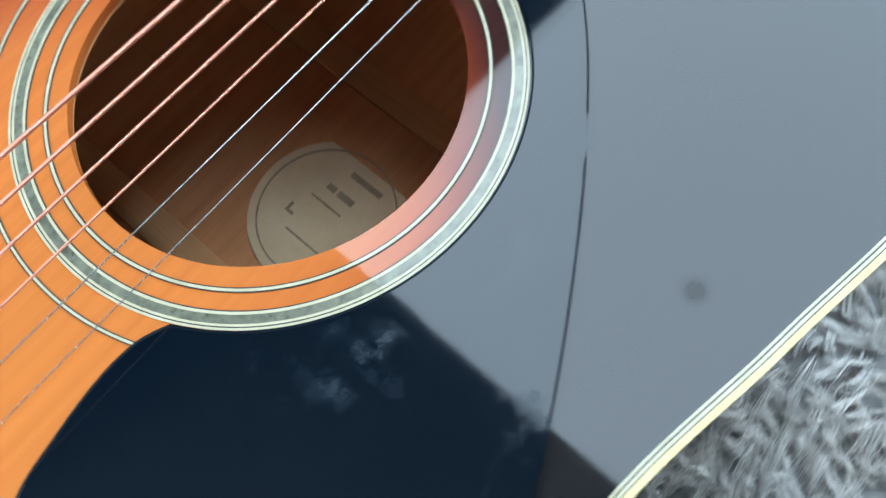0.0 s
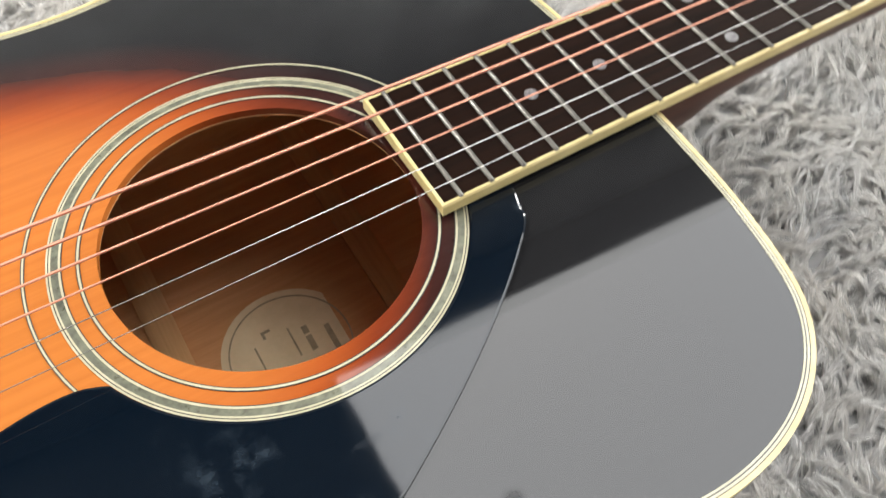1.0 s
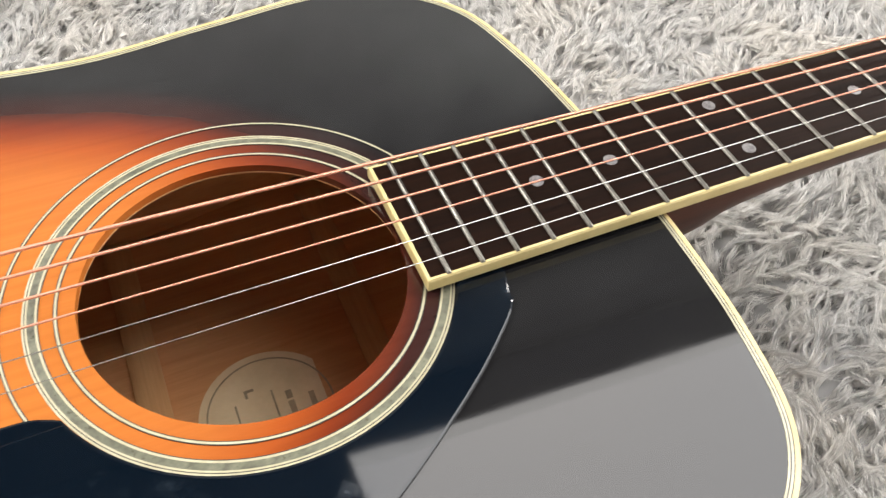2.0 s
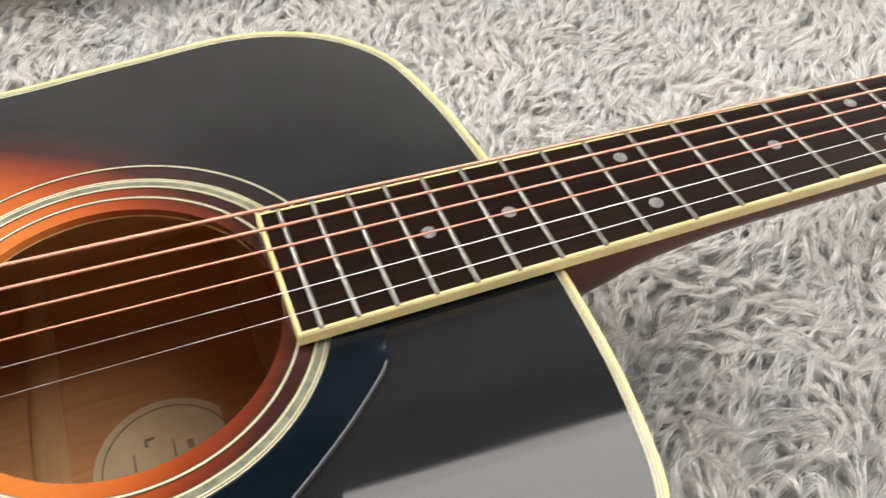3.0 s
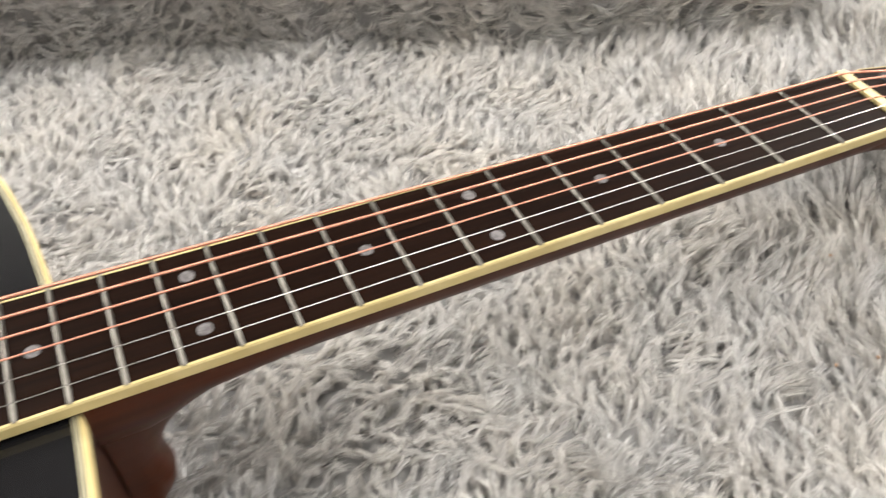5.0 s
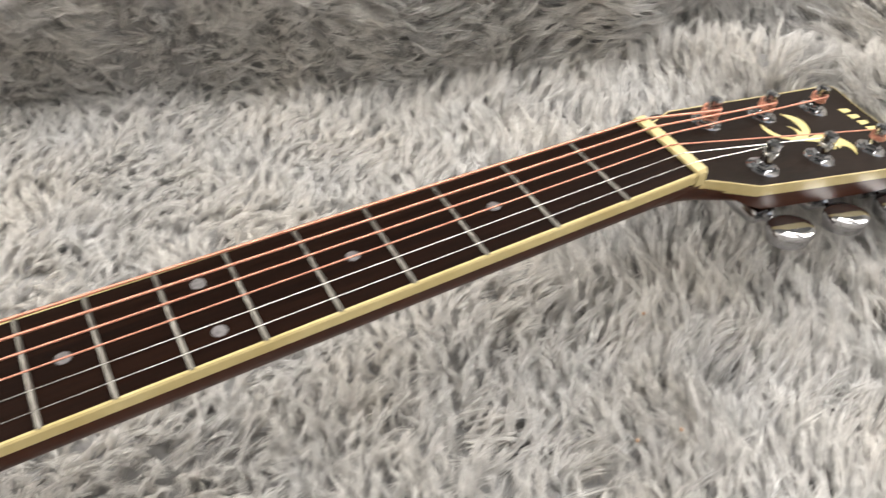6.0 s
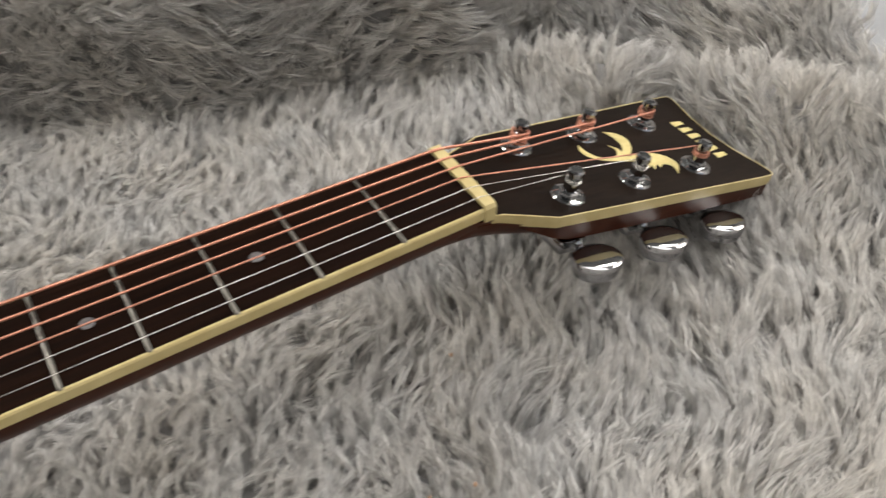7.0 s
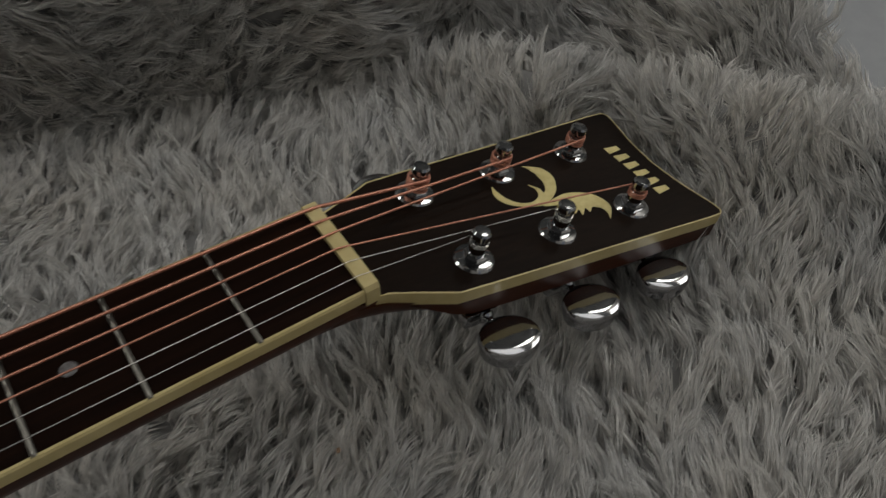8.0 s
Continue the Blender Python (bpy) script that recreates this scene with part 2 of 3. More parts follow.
def circle(cx, cy, r, n=96):
    return [Vector((cx + r * math.cos(2 * math.pi * i / n), cy + r * math.sin(2 * math.pi * i / n))) for i in range(n)]


def plate(loops, z0, z1, upper=None):
    """A flat plate: outer loop, then holes; upper: other loops for its top face."""
    bm = bmesh.new()
    for z, level in ((z0, loops), (z1, upper or loops)):
        edges = []
        for loop in level:
            vs = [bm.verts.new((p.x, p.y, z)) for p in loop]
            edges += [bm.edges.new((vs[i - 1], vs[i])) for i in range(len(vs))]
        bmesh.ops.triangle_fill(bm, use_beauty=True, use_dissolve=False, edges=edges)
    bm.verts.ensure_lookup_table()
    count, start = sum(len(l) for l in loops), 0
    for loop in loops:
        for i in range(len(loop)):
            a, b = start + i, start + (i + 1) % len(loop)
            bm.faces.new([bm.verts[k] for k in (a, b, b + count, a + count)])
        start += len(loop)
    return bm


def band(outer, inner, z0, z1):
    """A closed ring between two outlines of equal count."""
    bm = bmesh.new()
    rows = [[bm.verts.new((p.x, p.y, z)) for p in loop] for loop, z in ((outer, z0), (outer, z1), (inner, z1), (inner, z0))]
    n = len(outer)
    for k in range(4):
        for i in range(n):
            bm.faces.new((rows[k][i], rows[k][(i + 1) % n], rows[(k + 1) % 4][(i + 1) % n], rows[(k + 1) % 4][i]))
    return bm


def loft(sections, caps=True):
    """Skins closed sections of equal count."""
    bm = bmesh.new()
    rings = [[bm.verts.new(p) for p in s] for s in sections]
    n = len(rings[0])
    for a, b in zip(rings, rings[1:]):
        for i in range(n):
            bm.faces.new((a[i], a[(i + 1) % n], b[(i + 1) % n], b[i]))
    if caps:
        bm.faces.new(rings[0][::-1])
        bm.faces.new(rings[-1])
    return bm


def tube(points, r, n=8):
    sections, normal = [], Vector((0, 0, 1))
    for i, p in enumerate(points):
        t = (points[min(i + 1, len(points) - 1)] - points[max(i - 1, 0)]).normalized()
        side = t.cross(normal)
        side = side.normalized() if side.length > 1e-4 else Vector((1, 0, 0))
        up = side.cross(t)
        sections.append([p + r * (math.cos(a) * side + math.sin(a) * up) for a in (2 * math.pi * k / n for k in range(n))])
    return loft(sections)


def lathe(profile, n, m, squash=(1, 1)):
    """Turns (radius, height) pairs round the z axis of m."""
    return loft([[m @ Vector((r * math.cos(2 * math.pi * k / n) * squash[0], r * math.sin(2 * math.pi * k / n) * squash[1], h)) for k in range(n)] for r, h in profile])


def box(x0, x1, y0, y1, z0, z1, bevel=0.0):
    bm = bmesh.new()
    bmesh.ops.create_cube(bm, size=1)
    for v in bm.verts:
        v.co = ((x0 + x1) / 2 + v.co.x * (x1 - x0), (y0 + y1) / 2 + v.co.y * (y1 - y0), (z0 + z1) / 2 + v.co.z * (z1 - z0))
    if bevel:
        bmesh.ops.bevel(bm, geom=bm.edges[:], offset=bevel, segments=2, profile=0.5, affect="EDGES")
    return bm


# ---- room ----
rect = lambda x0, x1, y0, y1: [Vector((x0, y0)), Vector((x1, y0)), Vector((x1, y1)), Vector((x0, y1))]
tagged(part("floor", box(X0, X1, Y0, Y1, FLOOR - 0.1, FLOOR), FLOORING), "smooth blue-grey floor under the fur blanket", "floor", kind="structure")
STAND = Matrix(((1, 0, 0, 0), (0, 0, 1, 0), (0, 1, 0, 0), (0, 0, 0, 1)))  # plan to elevation
SIDEWAYS = Matrix(((0, 0, 1, 0), (1, 0, 0, 0), (0, 1, 0, 0), (0, 0, 0, 1)))


def pierced(a0, a1, holes, depth0, depth1, m):
    """An upright wall with openings through it for the added fill lamps."""
    bm = plate([rect(a0, a1, FLOOR, CEILING), *(rect(*h) for h in holes)], depth0, depth1)
    bmesh.ops.transform(bm, matrix=m, verts=bm.verts)
    return bm


# Unseen wall; its colour gradient only grades what the guitar's top reflects.
tagged(part("wall_north", pierced(X0, X1, [NORTH_EAST, NORTH_WEST], Y1, Y1 + 0.1, STAND), DIMWALL), "dark grey wall, painted paler low down for reflections in the lacquer", "wall", kind="structure")
tagged(part("wall_south", pierced(X0, X1, [SOUTH], Y0 - 0.1, Y0, STAND), PLASTER), "plain grey-beige plaster wall", "wall", kind="structure")
tagged(part("wall_east", pierced(Y0, Y1, [EAST], X1, X1 + 0.1, SIDEWAYS), PLASTER), "plain grey-beige plaster wall", "wall", kind="structure")
tagged(part("wall_west", box(X0 - 0.1, X0, Y0, Y1, FLOOR, CEILING), PLASTER), "plain grey-beige plaster wall", "wall", kind="structure")
tagged(part("ceiling", plate([rect(X0 - 0.1, X1 + 0.1, Y0 - 0.1, Y1 + 0.1), rect(*SKYLIGHT)], CEILING, CEILING + 0.12), CEILPAINT), "grey ceiling with a wide bright skylight", "ceiling", kind="structure")


# ---- fur blanket ----
def smooth(a, b, v):
    u = np.clip((v - a) / (b - a), 0, 1)
    return u * u * (3 - 2 * u)


def crease(x):
    """Where the blanket turns up against what stands behind it."""
    return np.interp(x, [-0.9, -0.5, -0.4, -0.24, -0.14, -0.07, 0.0, 0.045, 0.09, 0.2, 0.4], [0.48, 0.40, 0.372, 0.315, 0.262, 0.218, 0.182, 0.155, 0.142, 0.135, 0.10])


def rug_height(x, y):
    """Top of the backing; the pile stands on it."""
    q = 0.8 * x + 0.6 * y
    fold = 0.026 * np.exp(-(((q - 0.155) / 0.024) ** 2)) + 0.045 * smooth(0.178, 0.235, q)
    clear = np.maximum(smooth(0.158, 0.185, x), smooth(0.042, 0.062, np.abs(y)))
    h = fold * clear * smooth(0.085, 0.15, x - 0.25 * np.minimum(y, 0)) + 0.006 * smooth(0.05, 0.13, q)
    tall = 0.11 - 0.07 * smooth(0.06, 0.2, x)
    u = np.maximum(y - crease(x), 0)
    h = h + tall * (1 - np.exp(-((u / 0.020) ** 1.2))) * (1 - smooth(0.16, 0.36, u))
    h = h - 0.20 * smooth(0.255, 0.285, x - 0.25 * np.clip(y, 0, 0.1))
    h = h + 0.05 * smooth(-0.55, -0.85, x) * smooth(0.22, 0.1, np.abs(y))
    h = h - 0.010 * np.exp(-(((x - 0.1) / 0.07) ** 2 + (y / 0.05) ** 2))
    h = h + 0.0025 * np.sin(19 * x + 7 * y + 0.6) * np.sin(13 * y - 9 * x + 1.1) + 0.002 * np.sin(47 * x - 31 * y)
    return np.maximum(h - 0.013, FLOOR + 0.004)


def sheet(x0, x1, y0, y1, step):
    nx, ny = round((x1 - x0) / step) + 1, round((y1 - y0) / step) + 1
    gx, gy = np.meshgrid(np.linspace(x0, x1, nx), np.linspace(y0, y1, ny))
    co = np.stack([gx, gy, rug_height(gx, gy)], -1).reshape(-1, 3)
    i = (np.arange(ny - 1)[:, None] * nx + np.arange(nx - 1)[None]).ravel()
    me = bpy.data.meshes.new("blanket")
    me.from_pydata(co.tolist(), [], np.stack([i, i + 1, i + nx + 1, i + nx], 1).tolist())
    me.polygons.foreach_set("use_smooth", [True] * len(me.polygons))
    me.materials.append(BACKING)
    return me


BODY = [(-0.350, 0.0), (-0.350, 0.035), (-0.353, 0.075), (-0.362, 0.111), (-0.385, 0.134), (-0.420, 0.143), (-0.470, 0.137), (-0.530, 0.130), (-0.600, 0.141), (-0.680, 0.174), (-0.760, 0.195), (-0.820, 0.184), (-0.852, 0.130), (-0.863, 0.060), (-0.864, 0.0)]


def flow(x, y):
    """Lie of the pile, as an angle in the plan."""
    wild = 0.26 + 0.55 * smooth(-0.02, -0.25, x)
    a = 0.80 + wild * (0.5 * np.sin(9 * x + 5 * y + 0.4) + 0.5 * np.sin(-7 * x + 13 * y + 2.0) + 0.5 * np.sin(31 * x + 23 * y) + 0.5 * np.sin(-41 * x + 37 * y + 1.3) + 0.5 * np.sin(103 * x - 81 * y + 0.7) + 0.4 * np.sin(67 * x + 121 * y))
    on_wall = smooth(0.004, 0.03, y - crease(x))
    a = a * (1 - on_wall) + on_wall * (-0.35 + 0.5 * np.sin(40 * x + 25 * y) + 0.4 * np.sin(-90 * x + 60 * y))
    return a


def pile(name, clumps, strands, region, seed, keep_out=None, thick=1.0):
    """Clumps of fine tapered strands, thicker where the sheet is steep."""
    rng = np.random.default_rng(seed)
    x0, x1, y0, y1 = region
    n = 500
    gx, gy = np.meshgrid(np.linspace(x0, x1, n), np.linspace(y0, y1, n), indexing="ij")
    hz = rug_height(gx, gy)
    sx, sy = np.gradient(hz, (x1 - x0) / n, (y1 - y0) / n)
    w = np.sqrt(1 + np.minimum(sx * sx + sy * sy, 12))
    bx = np.array([p[0] for p in BODY[::-1]])
    by = np.array([p[1] for p in BODY[::-1]])
    w = w * ~((gx > -0.86) & (gx < -0.355) & (np.abs(gy) < np.interp(gx, bx, by) - 0.02))
    w = w * (gx - 0.25 * np.clip(gy, 0, 0.1) < 0.277)
    for px, py in ((0.007, 0.102), (0.190, -0.022)):  # bare pits between the tufts
        w = w * (np.hypot(gx - px, gy - py) > 0.0045)
    if keep_out:
        w = w * ~((gx > keep_out[0]) & (gx < keep_out[1]) & (gy > keep_out[2]) & (gy < keep_out[3]))
    cell = rng.choice(n * n, clumps, p=(w / w.sum()).ravel())
    cx = gx.ravel()[cell] + rng.uniform(-0.5, 0.5, clumps) * (x1 - x0) / n
    cy = gy.ravel()[cell] + rng.uniform(-0.5, 0.5, clumps) * (y1 - y0) / n
    steep = smooth(0.0, 0.02, cy - crease(cx))
    near_body = smooth(0.02, -0.16, cx) * (1 - steep)
    ang = flow(cx, cy) + rng.normal(0, 1, clumps) * (0.17 + 0.25 * near_body + 0.16 * steep)
    lean = np.clip(rng.normal(1.0, 0.19, clumps) - 0.1 * near_body + steep * rng.normal(-0.12, 0.2, clumps), 0.2, 1.45)
    length = rng.uniform(0.016, 0.026, clumps) * (1 - 0.34 * near_body) * (1 + 0.35 * steep)
    rep = lambda a: np.repeat(a, strands)
    k = clumps * strands
    spread = 0.0018 * (1 + 0.6 * (thick - 1))
    loose = rep(1 - 0.1 * near_body)
    e = 0.003
    nx = -(rug_height(cx + e, cy) - rug_height(cx - e, cy)) / (2 * e)
    ny = -(rug_height(cx, cy + e) - rug_height(cx, cy - e)) / (2 * e)
    up = np.stack([nx, ny, np.ones(clumps)], 1)
    up /= np.linalg.norm(up, axis=1)[:, None]
    across = np.stack([-ny - 1e-6, nx, np.zeros(clumps)], 1)
    across /= np.linalg.norm(across, axis=1)[:, None]
    along = np.cross(up, across)
    up, across, along = (np.repeat(v, strands, axis=0) for v in (up, across, along))
    centre = np.repeat(np.stack([cx, cy, rug_height(cx, cy)], 1), strands, axis=0)
    root = centre + across * (rng.normal(0, spread, k) * loose)[:, None] + along * (rng.normal(0, spread, k) * loose)[:, None]
    a = rep(ang) + rng.normal(0, 0.07, k)
    d = np.stack([np.cos(a), np.sin(a), np.zeros(k)], 1)
    d -= up * np.sum(d * up, 1)[:, None]
    d /= np.linalg.norm(d, axis=1)[:, None]
    le, ln = np.clip(rep(lean) + rng.normal(0, 0.12, k), 0.15, 1.5), rep(length) * rng.uniform(0.75, 1.1, k)
    side = np.cross(d, up)
    bend = rep((0.28 * np.sin(71 * cx + 53 * cy) + rng.normal(0, 0.22, clumps)) * (1 + 0.9 * near_body)) + rng.normal(0, 0.05, k)
    hook = rep(rng.normal(0, 0.22, clumps) * (1 + 0.8 * near_body))
    pts = []
    for u in (0.0, 0.42, 0.76, 1.0):
        th = le * (0.45 + 0.75 * u)
        out = ln * u * np.sin(th) * 0.95
        rise = ln * u * np.cos(th * 0.92)
        sway = bend * u * u + hook * np.sin(math.pi * u) * 0.6
        pts.append(root + d * out[:, None] + up * rise[:, None] + side * (sway * ln)[:, None] - (root - centre) * (0.96 * (1 - (1 - u) ** 1.7)))
    wd = rng.uniform(0.00018, 0.00036, k) * thick
    twist = rng.uniform(-0.9, 0.9, k)
    wide = side * np.cos(twist)[:, None] + up * np.sin(twist)[:, None]
    rows = []
    for p, f in zip(pts[:3], (0.9, 1.0, 0.75)):
        rows += [p - wide * (wd * f)[:, None], p + wide * (wd * f)[:, None]]
    rows.append(pts[3])
    co = np.stack(rows, 1).reshape(-1, 3)
    o = np.arange(k)[:, None] * 7
    loops = (o + np.array([[0, 1, 3, 2, 2, 3, 5, 4, 4, 5, 6]])).ravel()
    start = (np.arange(k)[:, None] * 11 + np.array([[0, 4, 8]])).ravel()
    me = bpy.data.meshes.new(name)
    me.vertices.add(len(co))
    me.vertices.foreach_set("co", co.ravel())
    me.loops.add(len(loops))
    me.loops.foreach_set("vertex_index", loops.astype(np.int32))
    me.polygons.add(len(start))
    me.polygons.foreach_set("loop_start", start.astype(np.int32))
    me.update(calc_edges=True)
    me.polygons.foreach_set("use_smooth", np.ones(len(start), dtype=bool))
    me.materials.append(FUR)
    return me


blanket = tagged(new("fur_blanket", sheet(-1.0, 0.318, -0.46, 0.74, 0.006)), "shaggy pale grey faux-fur blanket spread and turned up behind the guitar", "blanket")
tagged(part("fur", pile("fur", 31000, 16, (-0.72, 0.36, -0.24, 0.44), 3), FUR, blanket, "long grey-white fur strands in tufts"), kind="stuff")
tagged(part("fur", pile("fur", 20000, 5, (-0.99, 0.39, -0.45, 0.73), 5, (-0.72, 0.36, -0.24, 0.44), 2.2), FUR, blanket, "long grey-white fur strands in tufts"), kind="stuff")


# ---- guitar ----
guitar = tagged(new("guitar"), "sunburst dreadnought acoustic guitar lying on grey fur", "guitar")
guitar.matrix_world = GUITAR
SCALE, HOLE = 0.634, (-0.493, 0.0)
half_outline = spline([Vector(p) for p in BODY], 9)
bass_side = [Vector((p.x - 0.04 * p.y * min(max((p.x + 0.6) / 0.2, 0), 1), p.y)) for p in half_outline]
outline = bass_side + [Vector((p.x, -p.y)) for p in half_outline[-2:0:-1]]


def deepen(bm):
    """The body grows deeper towards its tail."""
    for v in bm.verts:
        if v.co.z < -0.05:
            v.co.z -= 0.02 * (-0.35 - v.co.x) / 0.514
    return bm


top = part("soundboard", plate([inset(outline, 0.0015), circle(*HOLE, 0.0513)], -0.003, 0.0), TOP, guitar, "glossy sunburst spruce top, orange fading to black")
part("binding", band(outline, inset(outline, 0.0015), -0.007, 0.0003), CREAM, guitar, "aged cream body binding")
for name, a, b, mat in (("purfling_line", 0.0015, 0.0018, BLACK_LINE), ("purfling_line", 0.0018, 0.0025, PALE), ("purfling_line", 0.0025, 0.0029, BLACK_LINE), ("purfling_line", 0.0029, 0.0035, PALE)):
    part(name, band(inset(outline, a), inset(outline, b), -0.001, 0.0002), mat, top)
part("side", deepen(band(inset(outline, 0.0003), inset(outline, 0.0028), -0.0985, -0.0069)), RIM, guitar, "dark glossy mahogany rim")
part("back", deepen(plate([inset(outline, 0.0002)], -0.1015, -0.0984)), INSIDE, guitar, "mahogany back seen through the soundhole")
for r0, r1, mat, name in ((0.0563, 0.0566, BLACK_LINE, "rosette_ring"), (0.0566, 0.0573, PALE, "rosette_ring"), (0.0573, 0.0576, BLACK_LINE, "rosette_ring"),
                          (0.0618, 0.0621, BLACK_LINE, "rosette_ring"), (0.0621, 0.0628, PALE, "rosette_ring"), (0.0628, 0.0650, ABALONE, "rosette_band"), (0.0650, 0.0656, PALE, "rosette_ring"), (0.0656, 0.0659, BLACK_LINE, "rosette_ring"), (0.0659, 0.0665, PALE, "rosette_ring"),
                          (0.0727, 0.0730, BLACK_LINE, "rosette_ring"), (0.0730, 0.0736, PALE, "rosette_ring"), (0.0736, 0.0739, BLACK_LINE, "rosette_ring")):
    part(name, band(circle(*HOLE, r1, 128), circle(*HOLE, r0, 128), -0.0005, 0.00022), mat, top)

# inside: raw wood under the top and along the rim, back braces, label
part("lining", deepen(band(inset(outline, 0.0029), inset(outline, 0.0036), -0.0983, -0.0040)), INSIDE, guitar, "raw mahogany inner face of the rim")
part("top_underside", plate([inset(outline, 0.004), circle(*HOLE, 0.0516)], -0.0040, -0.0032), BRACE, guitar, "raw spruce underside of the top")
for x, tall in ((-0.441, 0.0085), (-0.537, 0.0125)):
    prof = [(-0.0065, 0.0), (-0.0065, tall * 0.5), (-0.003, tall), (0.003, tall), (0.0065, tall * 0.5), (0.0065, 0.0)]
    zb = -0.0984 - 0.02 * (-0.35 - x) / 0.514
    part("back_brace", loft([[Vector((x + a, y, zb + (b if abs(y) < 0.11 else b * 0.3))) for a, b in prof] for y in (-0.125, -0.11, 0.11, 0.125)]), BRACE, guitar, "rounded spruce brace across the back")
zl = -0.0984 - 0.02 * 0.142 / 0.514
label_disc = part("label", plate([circle(-0.4924, 0.0101, 0.0300, 64)], zl + 0.0002, zl + 0.0009), PAPER, guitar, "round aged paper label glued inside the body")
part("label_ring", band(circle(-0.4924, 0.0101, 0.0268, 64), circle(-0.4924, 0.0101, 0.0261, 64), zl + 0.0009, zl + 0.0011), INK, label_disc)
for x, y, lx, ly in ((-0.4745, 0.0060, 0.0024, 0.0150), (-0.4835, 0.0155, 0.0026, 0.0040), (-0.4835, 0.0085, 0.0026, 0.0075), (-0.4900, 0.0125, 0.0008, 0.0150), (-0.4990, 0.0230, 0.0042, 0.0012), (-0.5005, 0.0215, 0.0012, 0.0036), (-0.5060, 0.0080, 0.0008, 0.0200)):
    part("print_bar", box(x - lx / 2, x + lx / 2, y - ly / 2, y + ly / 2, zl + 0.0009, zl + 0.0011), INK, label_disc)

# pickguard: its inner edge follows the rosette
arc = [Vector((HOLE[0] + 0.0668 * math.cos(a), HOLE[1] + 0.0668 * math.sin(a))) for a in np.linspace(radians(-22), radians(-153), 40)]
guard_edge = spline([Vector(p) for p in ((-0.5545, -0.0293), (-0.561, -0.0272), (-0.571, -0.0270), (-0.585, -0.0292), (-0.602, -0.034), (-0.622, -0.049), (-0.628, -0.075), (-0.612, -0.105), (-0.580, -0.126), (-0.553, -0.126), (-0.528, -0.1155), (-0.500, -0.101), (-0.468, -0.0815), (-0.441, -0.062), (-0.424, -0.047), (-0.4183, -0.0405), (-0.4172, -0.036), (-0.4150, -0.0250), (-0.4250, -0.0250))], 8)
guard_loop = arc + guard_edge
guard = plate([guard_loop], 0.0009, 0.0011, [inset(guard_loop, 0.0007)])
lower = bpy.data.meshes.new("pickguard_edge")
plate([inset(guard_loop, 0.00003)], 0.0002, 0.00095).to_mesh(lower)
guard.from_mesh(lower)
bpy.data.meshes.remove(lower)
part("pickguard", finish(guard, "pickguard", GUARD, 0.1), GUARD, guitar, "glossy blue-black pickguard with scuffs and smears")

# bridge, behind which the strings are pegged
bridge = part("bridge", box(-0.658, -0.626, -0.08, 0.08, 0, 0.008, 0.003), ROSEWOOD, guitar, "dark rosewood bridge")
part("saddle", box(-0.6355, -0.6325, -0.036, 0.036, 0.007, 0.0128, 0.0005), CREAM, bridge)


# fingerboard and neck
def fret_at(n):
    return -SCALE * (1 - 2 ** (-n / 12))


END = -0.4418


def half_width(x):
    return 0.0213 + (0.0272 - 0.0213) * x / END


def slab(x0, x1, margin, z0, z1):
    return plate([[Vector((x0, half_width(x0) - margin)), Vector((x0, -half_width(x0) + margin)), Vector((x1, -half_width(x1) + margin)), Vector((x1, half_width(x1) - margin))]], z0, z1)


BOARD = 0.0070
board = part("fingerboard", slab(END + 0.0013, -0.0005, 0.0013, 0.0003, BOARD), ROSEWOOD, guitar, "dark rosewood fingerboard with cream binding")
for s in (-1, 1):
    bm = loft([[Vector((x, s * (half_width(x) - a), z)) for a, z in ((0.0013, 0.0023), (0.0, 0.0023), (0.0, BOARD - 0.0006), (0.0005, BOARD + 0.0001), (0.0013, BOARD + 0.0001))] for x in (END, -0.0005)])
    part("board_binding", bm, CREAM, board, "cream edge binding")
part("board_binding", box(END, END + 0.0013, -half_width(END) + 0.0013, half_width(END) - 0.0013, 0.0023, BOARD + 0.0001, 0.0002), CREAM, board, "cream edge binding")
for n in range(1, 21):
    x, w = fret_at(n), half_width(fret_at(n)) - 0.0006
    prof = [(-0.00085, 0), (-0.00075, 0.0005), (-0.0004, 0.0009), (0, 0.00105), (0.0004, 0.0009), (0.00075, 0.0005), (0.00085, 0)]
    bm = loft([[Vector((x + a, y, BOARD + 0.00005 + b * f)) for a, b in prof] for y, f in ((-w, 0.55), (-w + 0.0006, 1), (w - 0.0006, 1), (w, 0.55))])
    part("fret", bm, FRET, board)
for n in (3, 5, 7, 9, 12, 15, 17):
    x = (fret_at(n) + fret_at(n - 1)) / 2
    off = half_width(x) * 0.50
    for y in ((-off, off) if n in (7, 12) else (0,)):
        part("position_dot", plate([circle(x, y, 0.0026, 28)], BOARD - 0.0005, BOARD + 0.00012), PEARL, board)
part("nut", loft([[Vector((x, y, z)) for y, z in ((-0.0216, 0.0005), (-0.0216, 0.0070), (-0.0205, 0.0085), (0.0205, 0.0085), (0.0216, 0.0070), (0.0216, 0.0005))] for x in (-0.0004, 0.0046)]), CREAM, guitar, "yellowed bone nut")


def neck_section(x, w, z0, depth, n=16):
    """Half-round section hanging under the fingerboard."""
    out = []
    for i in range(n + 1):
        a = math.pi * i / n
        out.append(Vector((x, -w * math.copysign(abs(math.cos(a)) ** 0.75, math.cos(a)), z0 - depth * math.sin(a) ** 0.8)))
    return out


